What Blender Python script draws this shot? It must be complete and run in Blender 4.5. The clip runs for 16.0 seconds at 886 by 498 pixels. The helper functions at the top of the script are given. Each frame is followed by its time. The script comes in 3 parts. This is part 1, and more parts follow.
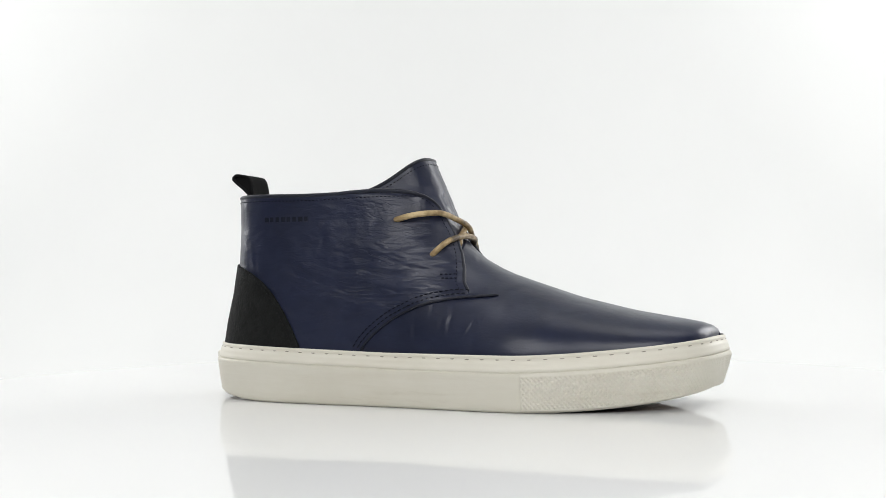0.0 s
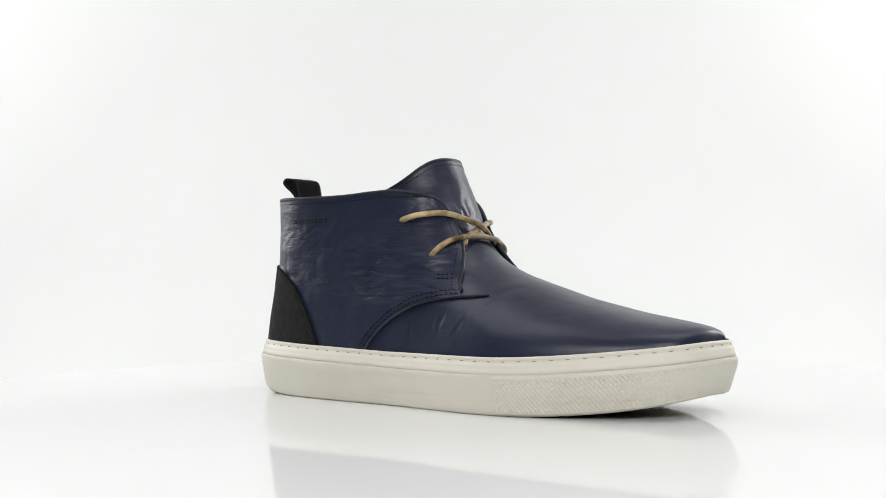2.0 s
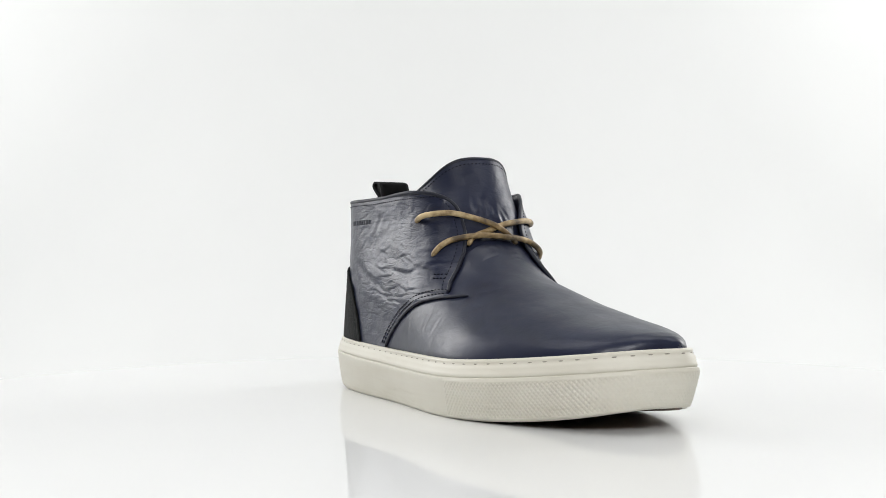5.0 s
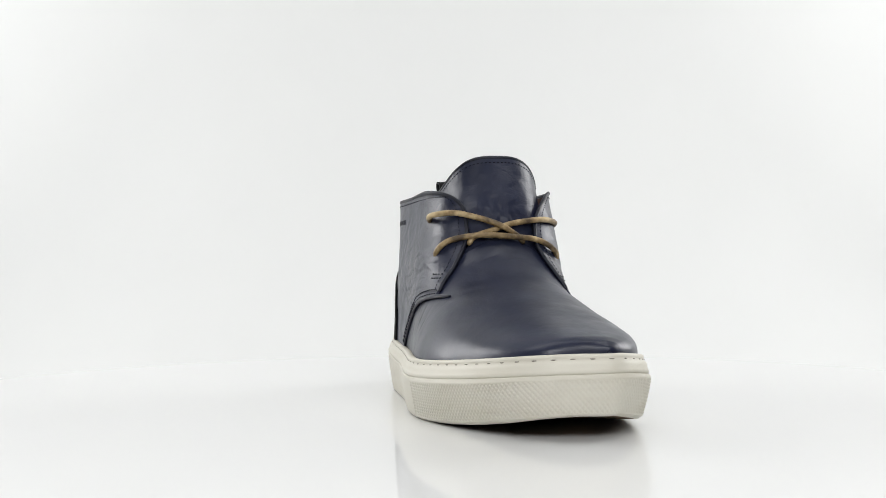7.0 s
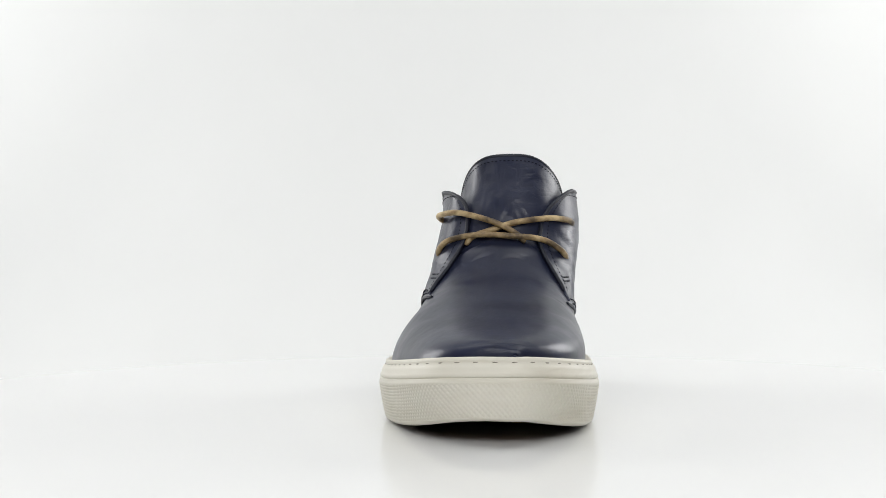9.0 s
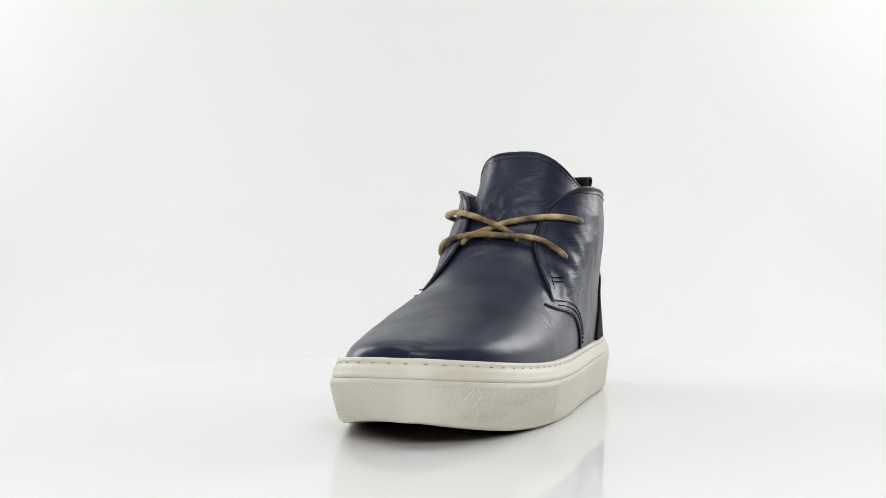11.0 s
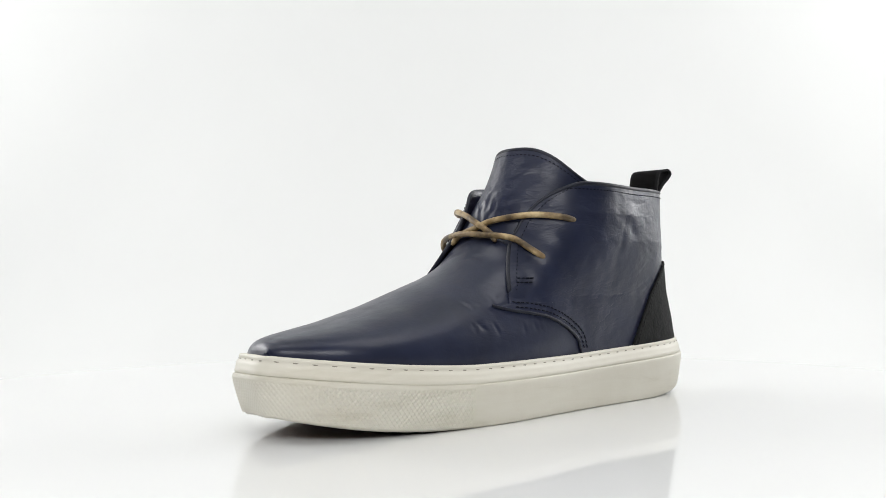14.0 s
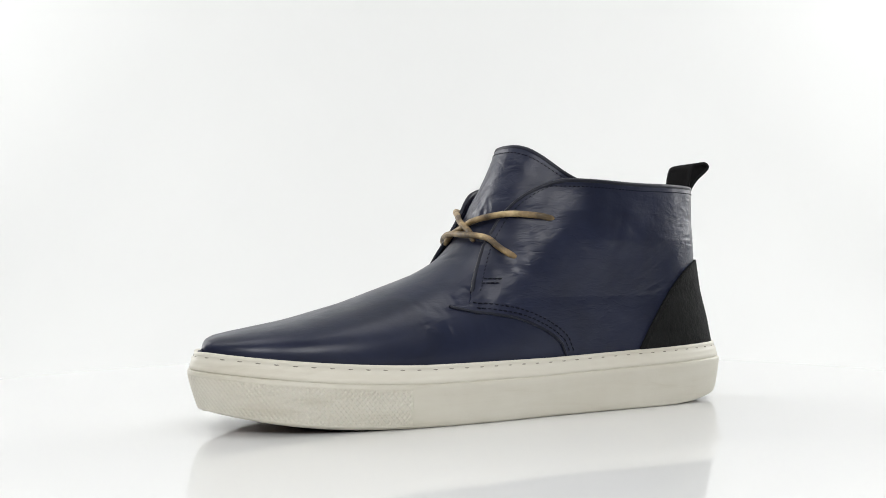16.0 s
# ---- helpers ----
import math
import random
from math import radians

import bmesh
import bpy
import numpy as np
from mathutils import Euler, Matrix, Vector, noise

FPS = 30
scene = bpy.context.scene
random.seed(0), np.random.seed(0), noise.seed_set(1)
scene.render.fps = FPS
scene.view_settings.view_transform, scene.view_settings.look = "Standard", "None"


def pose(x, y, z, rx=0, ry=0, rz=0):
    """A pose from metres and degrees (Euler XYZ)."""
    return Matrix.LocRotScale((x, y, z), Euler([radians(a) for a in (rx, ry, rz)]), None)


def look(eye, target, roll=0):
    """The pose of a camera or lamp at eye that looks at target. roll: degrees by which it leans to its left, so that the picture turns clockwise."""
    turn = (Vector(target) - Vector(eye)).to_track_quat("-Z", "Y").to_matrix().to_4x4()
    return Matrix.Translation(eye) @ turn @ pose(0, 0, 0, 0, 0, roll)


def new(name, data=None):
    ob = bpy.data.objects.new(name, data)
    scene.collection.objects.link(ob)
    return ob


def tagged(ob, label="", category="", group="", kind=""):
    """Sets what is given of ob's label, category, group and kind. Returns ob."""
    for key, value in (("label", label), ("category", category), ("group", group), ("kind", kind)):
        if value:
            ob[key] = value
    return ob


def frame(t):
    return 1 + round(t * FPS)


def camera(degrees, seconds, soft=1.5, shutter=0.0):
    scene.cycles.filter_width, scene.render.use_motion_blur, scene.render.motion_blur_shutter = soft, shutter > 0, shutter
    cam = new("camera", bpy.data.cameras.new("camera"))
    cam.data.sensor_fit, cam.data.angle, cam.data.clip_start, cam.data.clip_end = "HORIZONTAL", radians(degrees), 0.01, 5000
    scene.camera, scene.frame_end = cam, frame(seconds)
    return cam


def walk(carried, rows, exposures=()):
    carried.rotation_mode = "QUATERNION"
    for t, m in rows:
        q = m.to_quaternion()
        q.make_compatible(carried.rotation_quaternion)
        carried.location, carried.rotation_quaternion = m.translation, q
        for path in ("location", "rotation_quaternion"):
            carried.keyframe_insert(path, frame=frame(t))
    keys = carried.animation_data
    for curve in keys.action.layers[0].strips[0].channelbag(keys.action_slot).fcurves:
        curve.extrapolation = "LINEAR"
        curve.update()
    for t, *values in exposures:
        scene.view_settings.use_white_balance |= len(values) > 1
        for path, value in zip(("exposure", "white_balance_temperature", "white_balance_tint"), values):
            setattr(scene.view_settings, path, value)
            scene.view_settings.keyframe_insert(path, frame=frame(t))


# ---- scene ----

# ---------- camera: fixed on a stand before the turntable ----------
LENS = 43.35
EYE_Y, EYE_Z, TILT, PAN, LEAN = -0.6252, 0.0749, 1.06, 0.063, -0.53
TURN_RATE = 8.5224          # degrees a second, clockwise from above
START_TURN = -18.6

cam = camera(LENS, 16.0, soft=0.9)
cam_pose = pose(0, EYE_Y, EYE_Z) @ pose(0, 0, 0, 0, 0, PAN) @ pose(0, 0, 0, 90 + TILT, 0, 0) @ pose(0, 0, 0, 0, 0, LEAN)
walk(cam, [(0.0, cam_pose), (16.0, cam_pose)],
     exposures=[(0.0, 0.0), (4.0, 0.0), (6.5, -0.08), (13.0, -0.08), (13.4, 0.0), (16.0, 0.0)])

# ---------- light: white tent studio with softboxes out of view ----------
world = bpy.data.worlds.new("studio_air")
scene.world = world
world.use_nodes = True
world.node_tree.nodes["Background"].inputs["Color"].default_value = (0.9, 1.0, 0.96, 1)
world.node_tree.nodes["Background"].inputs["Strength"].default_value = 0.02


def softbox(name, eye, target, width, height, watts, colour=(1.0, 0.995, 0.995)):
    data = bpy.data.lights.new(name, "AREA")
    data.shape, data.size, data.size_y = "RECTANGLE", width, height
    data.energy, data.color = watts, colour
    lamp = new(name, data)
    lamp.matrix_world = look(eye, target)
    return lamp


softbox("softbox_side", (-1.30, 0.72, 0.60), (0, 0.0, 0.06), 0.55, 0.75, 9.4)
softbox("softbox_side", (1.30, 0.80, 0.60), (0, 0.0, 0.06), 0.55, 0.75, 9.4)
softbox("softbox_front", (-0.45, -1.45, 0.90), (0, 0.0, 0.06), 0.6, 0.5, 8.8)
softbox("softbox_front", (0.50, -1.45, 0.90), (0, 0.0, 0.06), 0.6, 0.5, 9.0)
softbox("softbox_overhead", (-0.70, -0.1, 1.60), (-0.1, 0.1, 0), 0.8, 1.1, 6.4)
softbox("softbox_overhead", (0.70, -0.1, 1.60), (0.1, 0.1, 0), 0.8, 1.1, 6.4)
softbox("softbox_backdrop", (-1.3, 0.85, 1.0), (-1.15, 1.85, 0.95), 0.4, 0.6, 8.0)
softbox("softbox_backdrop", (1.3, 0.85, 1.0), (1.15, 1.85, 0.95), 0.4, 0.6, 8.6)


# ---------- materials ----------
def material(name):
    m = bpy.data.materials.new(name)
    m.use_nodes = True
    nt = m.node_tree
    return m, nt, nt.nodes["Principled BSDF"]


def node(nt, kind, **inputs):
    n = nt.nodes.new(kind)
    for key, value in inputs.items():
        n.inputs[key.replace("_", " ")].default_value = value
    return n


def coords(nt, scale=(1, 1, 1)):
    tc = nt.nodes.new("ShaderNodeTexCoord")
    mp = nt.nodes.new("ShaderNodeMapping")
    mp.inputs["Scale"].default_value = scale
    nt.links.new(tc.outputs["Object"], mp.inputs["Vector"])
    return mp.outputs["Vector"]


def noise_tex(nt, vec, scale, detail=4.0, rough=0.55, distortion=0.0):
    n = node(nt, "ShaderNodeTexNoise", Scale=scale, Detail=detail, Roughness=rough, Distortion=distortion)
    nt.links.new(vec, n.inputs["Vector"])
    return n.outputs["Fac"]


def ramp(nt, fac, stops):
    r = nt.nodes.new("ShaderNodeValToRGB")
    el = r.color_ramp.elements
    el[0].position, el[0].color = stops[0][0], (*stops[0][1], 1)
    el[1].position, el[1].color = stops[-1][0], (*stops[-1][1], 1)
    for p, c in stops[1:-1]:
        e = el.new(p)
        e.color = (*c, 1)
    nt.links.new(fac, r.inputs["Fac"])
    return r.outputs["Color"]


def bump(nt, heights, bsdf):
    """heights: list of (fac, strength, distance), stacked."""
    last = None
    for fac, strength, distance in heights:
        b = node(nt, "ShaderNodeBump", Strength=strength, Distance=distance)
        nt.links.new(fac, b.inputs["Height"])
        if last is not None:
            nt.links.new(last, b.inputs["Normal"])
        last = b.outputs["Normal"]
    nt.links.new(last, bsdf.inputs["Normal"])


def leather(name, stops, rough=(0.30, 0.42), crease=1.0, fold=0.8, grain_size=0.65):
    m, nt, bsdf = material(name)
    v = coords(nt)
    big = noise_tex(nt, v, 28, 5, 0.6, 0.4)
    nt.links.new(ramp(nt, big, [(0.25, stops[0]), (0.5, stops[1]), (0.8, stops[2])]), bsdf.inputs["Base Color"])
    rr = node(nt, "ShaderNodeMapRange", To_Min=rough[0], To_Max=rough[1], From_Min=0.3, From_Max=0.7)
    mid = noise_tex(nt, v, 70, 4, 0.6)
    nt.links.new(mid, rr.inputs["Value"])
    nt.links.new(rr.outputs["Result"], bsdf.inputs["Roughness"])
    bsdf.inputs["Specular IOR Level"].default_value = 0.38
    def math_node(op, a, b):
        n = nt.nodes.new("ShaderNodeMath")
        n.operation = op
        for k, value in enumerate((a, b)):
            if isinstance(value, float):
                n.inputs[k].default_value = value
            else:
                nt.links.new(value, n.inputs[k])
        return n.outputs[0]

    # pebble grain, stronger in some parts of the hide than in others
    grain = nt.nodes.new("ShaderNodeTexVoronoi")
    grain.feature = "SMOOTH_F1"
    grain.inputs["Scale"].default_value = 780
    nt.links.new(v, grain.inputs["Vector"])
    patch = node(nt, "ShaderNodeMapRange", From_Min=0.38, From_Max=0.66, To_Min=0.15)
    nt.links.new(noise_tex(nt, v, 34, 3, 0.55), patch.inputs["Value"])
    pebbles = math_node("MULTIPLY", grain.outputs["Distance"], patch.outputs["Result"])
    # fine wrinkles that run along the foot, gathered in soft areas
    along = noise_tex(nt, coords(nt, (60, 90, 240)), 1.0, 2, 0.5, 0.7)
    valley = node(nt, "ShaderNodeMapRange", From_Min=0.0, From_Max=0.07)
    valley.interpolation_type = "SMOOTHSTEP"
    nt.links.new(math_node("ABSOLUTE", math_node("SUBTRACT", along, 0.5), 0.0), valley.inputs["Value"])
    where = node(nt, "ShaderNodeMapRange", From_Min=0.42, From_Max=0.72, To_Min=0.04)
    where.interpolation_type = "SMOOTHSTEP"
    nt.links.new(noise_tex(nt, v, 20, 2, 0.5), where.inputs["Value"])
    wrinkles = math_node("MULTIPLY", valley.outputs["Result"], where.outputs["Result"])
    bump(nt, [(noise_tex(nt, v, 42, 2, 0.5), 0.9, 0.0012 * crease), (noise_tex(nt, coords(nt, (90, 110, 210)), 1.0, 3, 0.55, 0.5), 0.7, 0.00042 * crease),
              (wrinkles, 0.5, 0.00022 * fold), (noise_tex(nt, v, 430, 3, 0.6), 0.5, 0.00022 * grain_size), (pebbles, 0.4, 0.00016 * grain_size)], bsdf)
    return m


BLUES = [(0.0120, 0.0150, 0.031), (0.0165, 0.0205, 0.043), (0.0225, 0.0275, 0.056)]
NAVY = leather("navy_leather", BLUES, rough=(0.30, 0.42), crease=1.1, fold=0.8, grain_size=0.6)
NAVY_VAMP = leather("navy_vamp_leather", BLUES, rough=(0.29, 0.38), crease=0.45, fold=0.15, grain_size=0.4)
NAVY_OUTER = leather("creased_navy_leather", BLUES, rough=(0.29, 0.40), crease=1.4, fold=1.0, grain_size=0.6)
# darker than the hide: shade of the gap at the facing is in this colour
NAVY_EDGE = leather("navy_edge_leather", [(0.004, 0.005, 0.011), (0.006, 0.008, 0.018), (0.010, 0.0125, 0.027)], rough=(0.42, 0.58), crease=0.3, fold=0.1)


def plain(name, low, high, rough, scale=60, strength=0.2, dist=0.0005, fine=600, sheen=0.0):
    m, nt, bsdf = material(name)
    bsdf.inputs["Specular IOR Level"].default_value = 0.25
    v = coords(nt)
    nt.links.new(ramp(nt, noise_tex(nt, v, scale, 5, 0.6), [(0.3, low), (0.7, high)]), bsdf.inputs["Base Color"])
    bsdf.inputs["Roughness"].default_value = rough
    bsdf.inputs["Sheen Weight"].default_value = sheen
    bump(nt, [(noise_tex(nt, v, scale, 3), strength, dist), (noise_tex(nt, v, fine, 3), strength, dist * 0.6)], bsdf)
    return m


SUEDE = plain("black_suede", (0.0025, 0.003, 0.0028), (0.0065, 0.0075, 0.0072), 0.85, scale=170, strength=0.8, dist=0.0010, fine=700, sheen=0.0)
WEBBING = plain("black_webbing", (0.003, 0.003, 0.0035), (0.006, 0.006, 0.007), 0.8, scale=250, strength=0.3, fine=1400)
THREAD = plain("navy_thread", (0.0025, 0.0035, 0.009), (0.005, 0.007, 0.017), 0.7, scale=300)
LINING = plain("dark_lining", (0.040, 0.018, 0.012), (0.075, 0.034, 0.022), 0.8)
WELT_THREAD = plain("grey_welt_thread", (0.24, 0.22, 0.18), (0.36, 0.33, 0.28), 0.8, scale=300)
OUTSOLE = plain("brown_rubber", (0.10, 0.06, 0.035), (0.16, 0.10, 0.06), 0.6, scale=90)
MARK = plain("debossed_leather", (0.006, 0.0075, 0.015), (0.009, 0.011, 0.022), 0.6, scale=200)


def rubber(name, lift=1.0):
    m, nt, bsdf = material(name)
    v = coords(nt)
    streak = noise_tex(nt, coords(nt, (18, 18, 160)), 1.0, 5, 0.65, 0.6)
    blot = noise_tex(nt, v, 22, 4, 0.6)
    a = ramp(nt, streak, [(p, tuple(min(0.82, c * lift + 0.12 * (lift - 1)) for c in col)) for p, col in ((0.28, (0.61, 0.58, 0.488)), (0.42, (0.668, 0.642, 0.555)), (0.75, (0.70, 0.68, 0.598)))])
    b = ramp(nt, blot, [(0.3, (0.93, 0.92, 0.90)), (0.7, (1.0, 1.0, 1.0))])
    mix = nt.nodes.new("ShaderNodeMix")
    mix.data_type, mix.blend_type = "RGBA", "MULTIPLY"
    mix.inputs["Factor"].default_value = 1.0
    nt.links.new(a, mix.inputs["A"])
    nt.links.new(b, mix.inputs["B"])
    nt.links.new(mix.outputs["Result"], bsdf.inputs["Base Color"])
    bsdf.inputs["Roughness"].default_value = 0.5
    bump(nt, [(blot, 0.2, 0.0008), (streak, 0.2, 0.0003), (noise_tex(nt, v, 700, 2), 0.1, 0.0003)], bsdf)
    return m


RUBBER = rubber("off_white_rubber")
WELT_RUBBER = rubber("white_welt_rubber", 1.05)


def lace_material():
    m, nt, bsdf = material("waxed_tan_lace")
    v = coords(nt)
    c = ramp(nt, noise_tex(nt, v, 55, 4, 0.65), [(0.40, (0.085, 0.058, 0.028)), (0.51, (0.27, 0.185, 0.085)), (0.66, (0.60, 0.46, 0.25))])
    nt.links.new(c, bsdf.inputs["Base Color"])
    bsdf.inputs["Roughness"].default_value = 0.5
    w = nt.nodes.new("ShaderNodeTexWave")
    w.inputs["Scale"].default_value = 380
    w.inputs["Distortion"].default_value = 2.0
    nt.links.new(v, w.inputs["Vector"])
    bump(nt, [(w.outputs["Fac"], 0.12, 0.0003), (noise_tex(nt, v, 500, 3), 0.3, 0.0003)], bsdf)
    return m


LACE = lace_material()


def studio_white(name, base, rough, coat=0.0):
    m, nt, bsdf = material(name)
    bsdf.inputs["Specular IOR Level"].default_value = 0.1
    v = coords(nt)
    lo = tuple(c * 0.985 for c in base)
    nt.links.new(ramp(nt, noise_tex(nt, v, 3, 4), [(0.3, lo), (0.7, base)]), bsdf.inputs["Base Color"])
    bsdf.inputs["Roughness"].default_value = rough
    bsdf.inputs["Coat Weight"].default_value = coat
    bsdf.inputs["Coat Roughness"].default_value = 0.03
    return m


ACRYLIC = studio_white("white_gloss_acrylic", (0.825, 0.833, 0.827), 0.35, 0.6)
BACKDROP = studio_white("white_paper", (0.80, 0.808, 0.802), 0.9)
TENT = studio_white("white_cloth", (0.80, 0.81, 0.80), 0.95)
ROOM = studio_white("dark_paint", (0.05, 0.05, 0.052), 0.9)


# ---------- mesh helpers ----------
def mesh_object(name, verts, faces, mat, parent=None, label="", smooth=True):
    me = bpy.data.meshes.new(name)
    me.from_pydata([tuple(map(float, v)) for v in verts], [], [tuple(map(int, f)) for f in faces])
    me.materials.append(mat)
    if smooth:
        me.polygons.foreach_set("use_smooth", [True] * len(me.polygons))
    me.update()
    ob = new(name, me)
    if parent is not None:
        ob.parent = parent
    if label:
        tagged(ob, label)
    return ob


def grid_faces(rows, cols, wrap=False, flip=False):
    out = []
    for i in range(rows - 1):
        for j in range(cols if wrap else cols - 1):
            k = (j + 1) % cols
            f = (i * cols + j, i * cols + k, (i + 1) * cols + k, (i + 1) * cols + j)
            out.append(f[::-1] if flip else f)
    return out


def sheet(name, grid, mat, parent, label="", thick=0.0, flip=False):
    """A leather panel from a grid of points (rows, cols, 3); thick goes inwards."""
    g = np.asarray(grid)
    r, c = g.shape[:2]
    ob = mesh_object(name, g.reshape(-1, 3), grid_faces(r, c, flip=flip), mat, parent, label)
    if thick:
        mod = ob.modifiers.new("thickness", "SOLIDIFY")
        mod.thickness, mod.offset, mod.use_even_offset = thick, -1.0, False
    return ob


def smooth_path(points, n):
    """Catmull-Rom through the points, n samples spaced evenly by length."""
    p = np.asarray(points, float)
    q = np.vstack([2 * p[0] - p[1], p, 2 * p[-1] - p[-2]])
    out = []
    for i in range(1, len(q) - 2):
        for s in np.linspace(0, 1, 24, endpoint=False):
            a, b, c, d = q[i - 1], q[i], q[i + 1], q[i + 2]
            out.append(0.5 * (2 * b + (c - a) * s + (2 * a - 5 * b + 4 * c - d) * s ** 2 + (3 * b - a - 3 * c + d) * s ** 3))
    out.append(q[-2])
    out = np.array(out)
    d = np.concatenate([[0], np.cumsum(np.linalg.norm(np.diff(out, axis=0), axis=1))])
    t = np.linspace(0, d[-1], n)
    return np.stack([np.interp(t, d, out[:, k]) for k in range(3)], 1)


def tube_data(path, radius, sides=10, flat=1.0):
    path = np.asarray(path)
    n = len(path)
    tang = np.gradient(path, axis=0)
    tang /= np.linalg.norm(tang, axis=1)[:, None] + 1e-12
    up = np.array([0, 0, 1.0])
    verts = []
    for i in range(n):
        side = np.cross(tang[i], up)
        if np.linalg.norm(side) < 1e-6:
            side = np.array([1.0, 0, 0])
        side /= np.linalg.norm(side)
        nor = np.cross(side, tang[i])
        e = min(i, n - 1 - i)
        r = radius * (0.55 if e == 0 else 0.88 if e == 1 else 1.0)
        for k in range(sides):
            a = 2 * math.pi * k / sides
            verts.append(path[i] + r * (math.cos(a) * side * flat + math.sin(a) * nor))
    faces = grid_faces(n, sides, wrap=True)
    faces.append(tuple(range(sides))[::-1])
    faces.append(tuple(range((n - 1) * sides, n * sides)))
    return verts, faces


def tube(name, path, radius, mat, parent, label="", sides=10, flat=1.0):
    v, f = tube_data(path, radius, sides, flat)
    return mesh_object(name, v, f, mat, parent, label)


def stitches(name, path, normals, pitch, length, radius, mat, parent, label="", lift=0.0):
    """Separate short thread loops along a path, sunk at both ends; one mesh."""
    path, normals = np.asarray(path), np.asarray(normals)
    d = np.concatenate([[0], np.cumsum(np.linalg.norm(np.diff(path, axis=0), axis=1))])
    verts, faces = [], []
    s = pitch * 0.5
    while s + length < d[-1]:
        t = np.linspace(s, s + length, 5)
        p = np.stack([np.interp(t, d, path[:, k]) for k in range(3)], 1)
        nn = np.stack([np.interp(t, d, normals[:, k]) for k in range(3)], 1)
        p = p + nn * (np.array([-0.9, 0.1, 0.35, 0.1, -0.9])[:, None] * radius + lift)
        v, f = tube_data(p, radius, 6)
        faces += [tuple(i + len(verts) for i in q) for q in f]
        verts += v
        s += pitch
    return mesh_object(name, verts, faces, mat, parent, label)


# ---------- the studio ----------
def build_studio():
    # paper sweep: floor, curve and wall in one sheet
    prof = [(-0.70, -0.30)] + [(1.0, -0.30)]
    prof += [(1.0 + 0.9 * math.sin(a), 0.60 - 0.9 * math.cos(a)) for a in np.linspace(0.08, math.pi / 2, 20)]
    prof += [(1.9, 2.2)]
    xs = np.linspace(-1.7, 1.7, 12)
    g = [[(x, y, z) for x in xs] for y, z in prof]
    ob = sheet("backdrop", g, BACKDROP, None, thick=0.0)
    tagged(ob, "seamless white paper sweep behind the turntable", "backdrop", kind="structure")

    def slab(name, lo, hi, label, mat):
        bm = bmesh.new()
        bmesh.ops.create_cube(bm, size=1)
        for v in bm.verts:
            v.co = [lo[k] + (v.co[k] + 0.5) * (hi[k] - lo[k]) for k in range(3)]
        me = bpy.data.meshes.new(name)
        bm.to_mesh(me)
        bm.free()
        me.materials.append(mat)
        tagged(new(name, me), label, "wall", kind="structure")

    tent, room = "white cloth side of the light tent", "dark grey studio wall behind the camera"
    slab("wall_west", (-1.76, 0.62, -0.4), (-1.71, 2.0, 2.2), tent, TENT)
    slab("wall_east", (1.71, 0.62, -0.4), (1.76, 2.0, 2.2), tent, TENT)
    slab("ceiling", (-1.76, -0.15, 2.21), (1.76, 2.0, 2.26), "white cloth roof of the light tent", TENT)
    slab("wall_southwest", (-1.76, -2.5, -0.4), (-1.71, 0.615, 2.2), room, ROOM)
    slab("wall_southeast", (1.71, -2.5, -0.4), (1.76, 0.615, 2.2), room, ROOM)
    slab("wall_south", (-1.76, -2.56, -0.4), (1.76, -2.505, 2.2), room, ROOM)
    slab("ceiling_south", (-1.76, -2.56, 2.21), (1.76, -0.155, 2.26), "dark grey studio ceiling", ROOM)
    slab("floor", (-1.76, -2.56, -0.40), (1.76, 1.0, -0.31), "dark grey studio floor", ROOM)


build_studio()


def build_turntable():
    """Round gloss disc with an eased rim, on a pedestal that stands on the sweep."""
    radius, n = 0.37, 160
    prof = [(0.0, 0.0), (0.12, 0.0), (0.25, 0.0), (radius - 0.003, 0.0), (radius - 0.001, -0.001), (radius, -0.003),
            (radius, -0.009), (radius - 0.002, -0.011), (0.0, -0.011)]
    verts = [(0, 0, 0)]
    faces = []
    rings = prof[1:-1]
    for r, z in rings:
        verts += [(r * math.cos(2 * math.pi * k / n), r * math.sin(2 * math.pi * k / n), z) for k in range(n)]
    verts.append((0, 0, -0.011))
    for k in range(n):
        faces.append((0, 1 + k, 1 + (k + 1) % n))
        for i in range(len(rings) - 1):
            a, b = 1 + i * n, 1 + (i + 1) * n
            faces.append((a + k, b + k, b + (k + 1) % n, a + (k + 1) % n))
        a = 1 + (len(rings) - 1) * n
        faces.append((a + k, len(verts) - 1, a + (k + 1) % n))
    base = new("turntable")
    base.empty_display_size = 0.05
    tagged(base, "round white gloss acrylic turntable on a pedestal", "turntable")
    mesh_object("disc", verts, faces, ACRYLIC, base, smooth=False)
    v, f = [], []
    for r, z in ((0.10, -0.011), (0.11, -0.2988)):
        v += [(r * math.cos(2 * math.pi * k / 48), r * math.sin(2 * math.pi * k / 48), z) for k in range(48)]
    f = grid_faces(2, 48, wrap=True, flip=True) + [tuple(range(48)), tuple(range(48, 96))[::-1]]
    mesh_object("pedestal", v, f, ACRYLIC, base, smooth=False)
    return base


TURNTABLE = build_turntable()

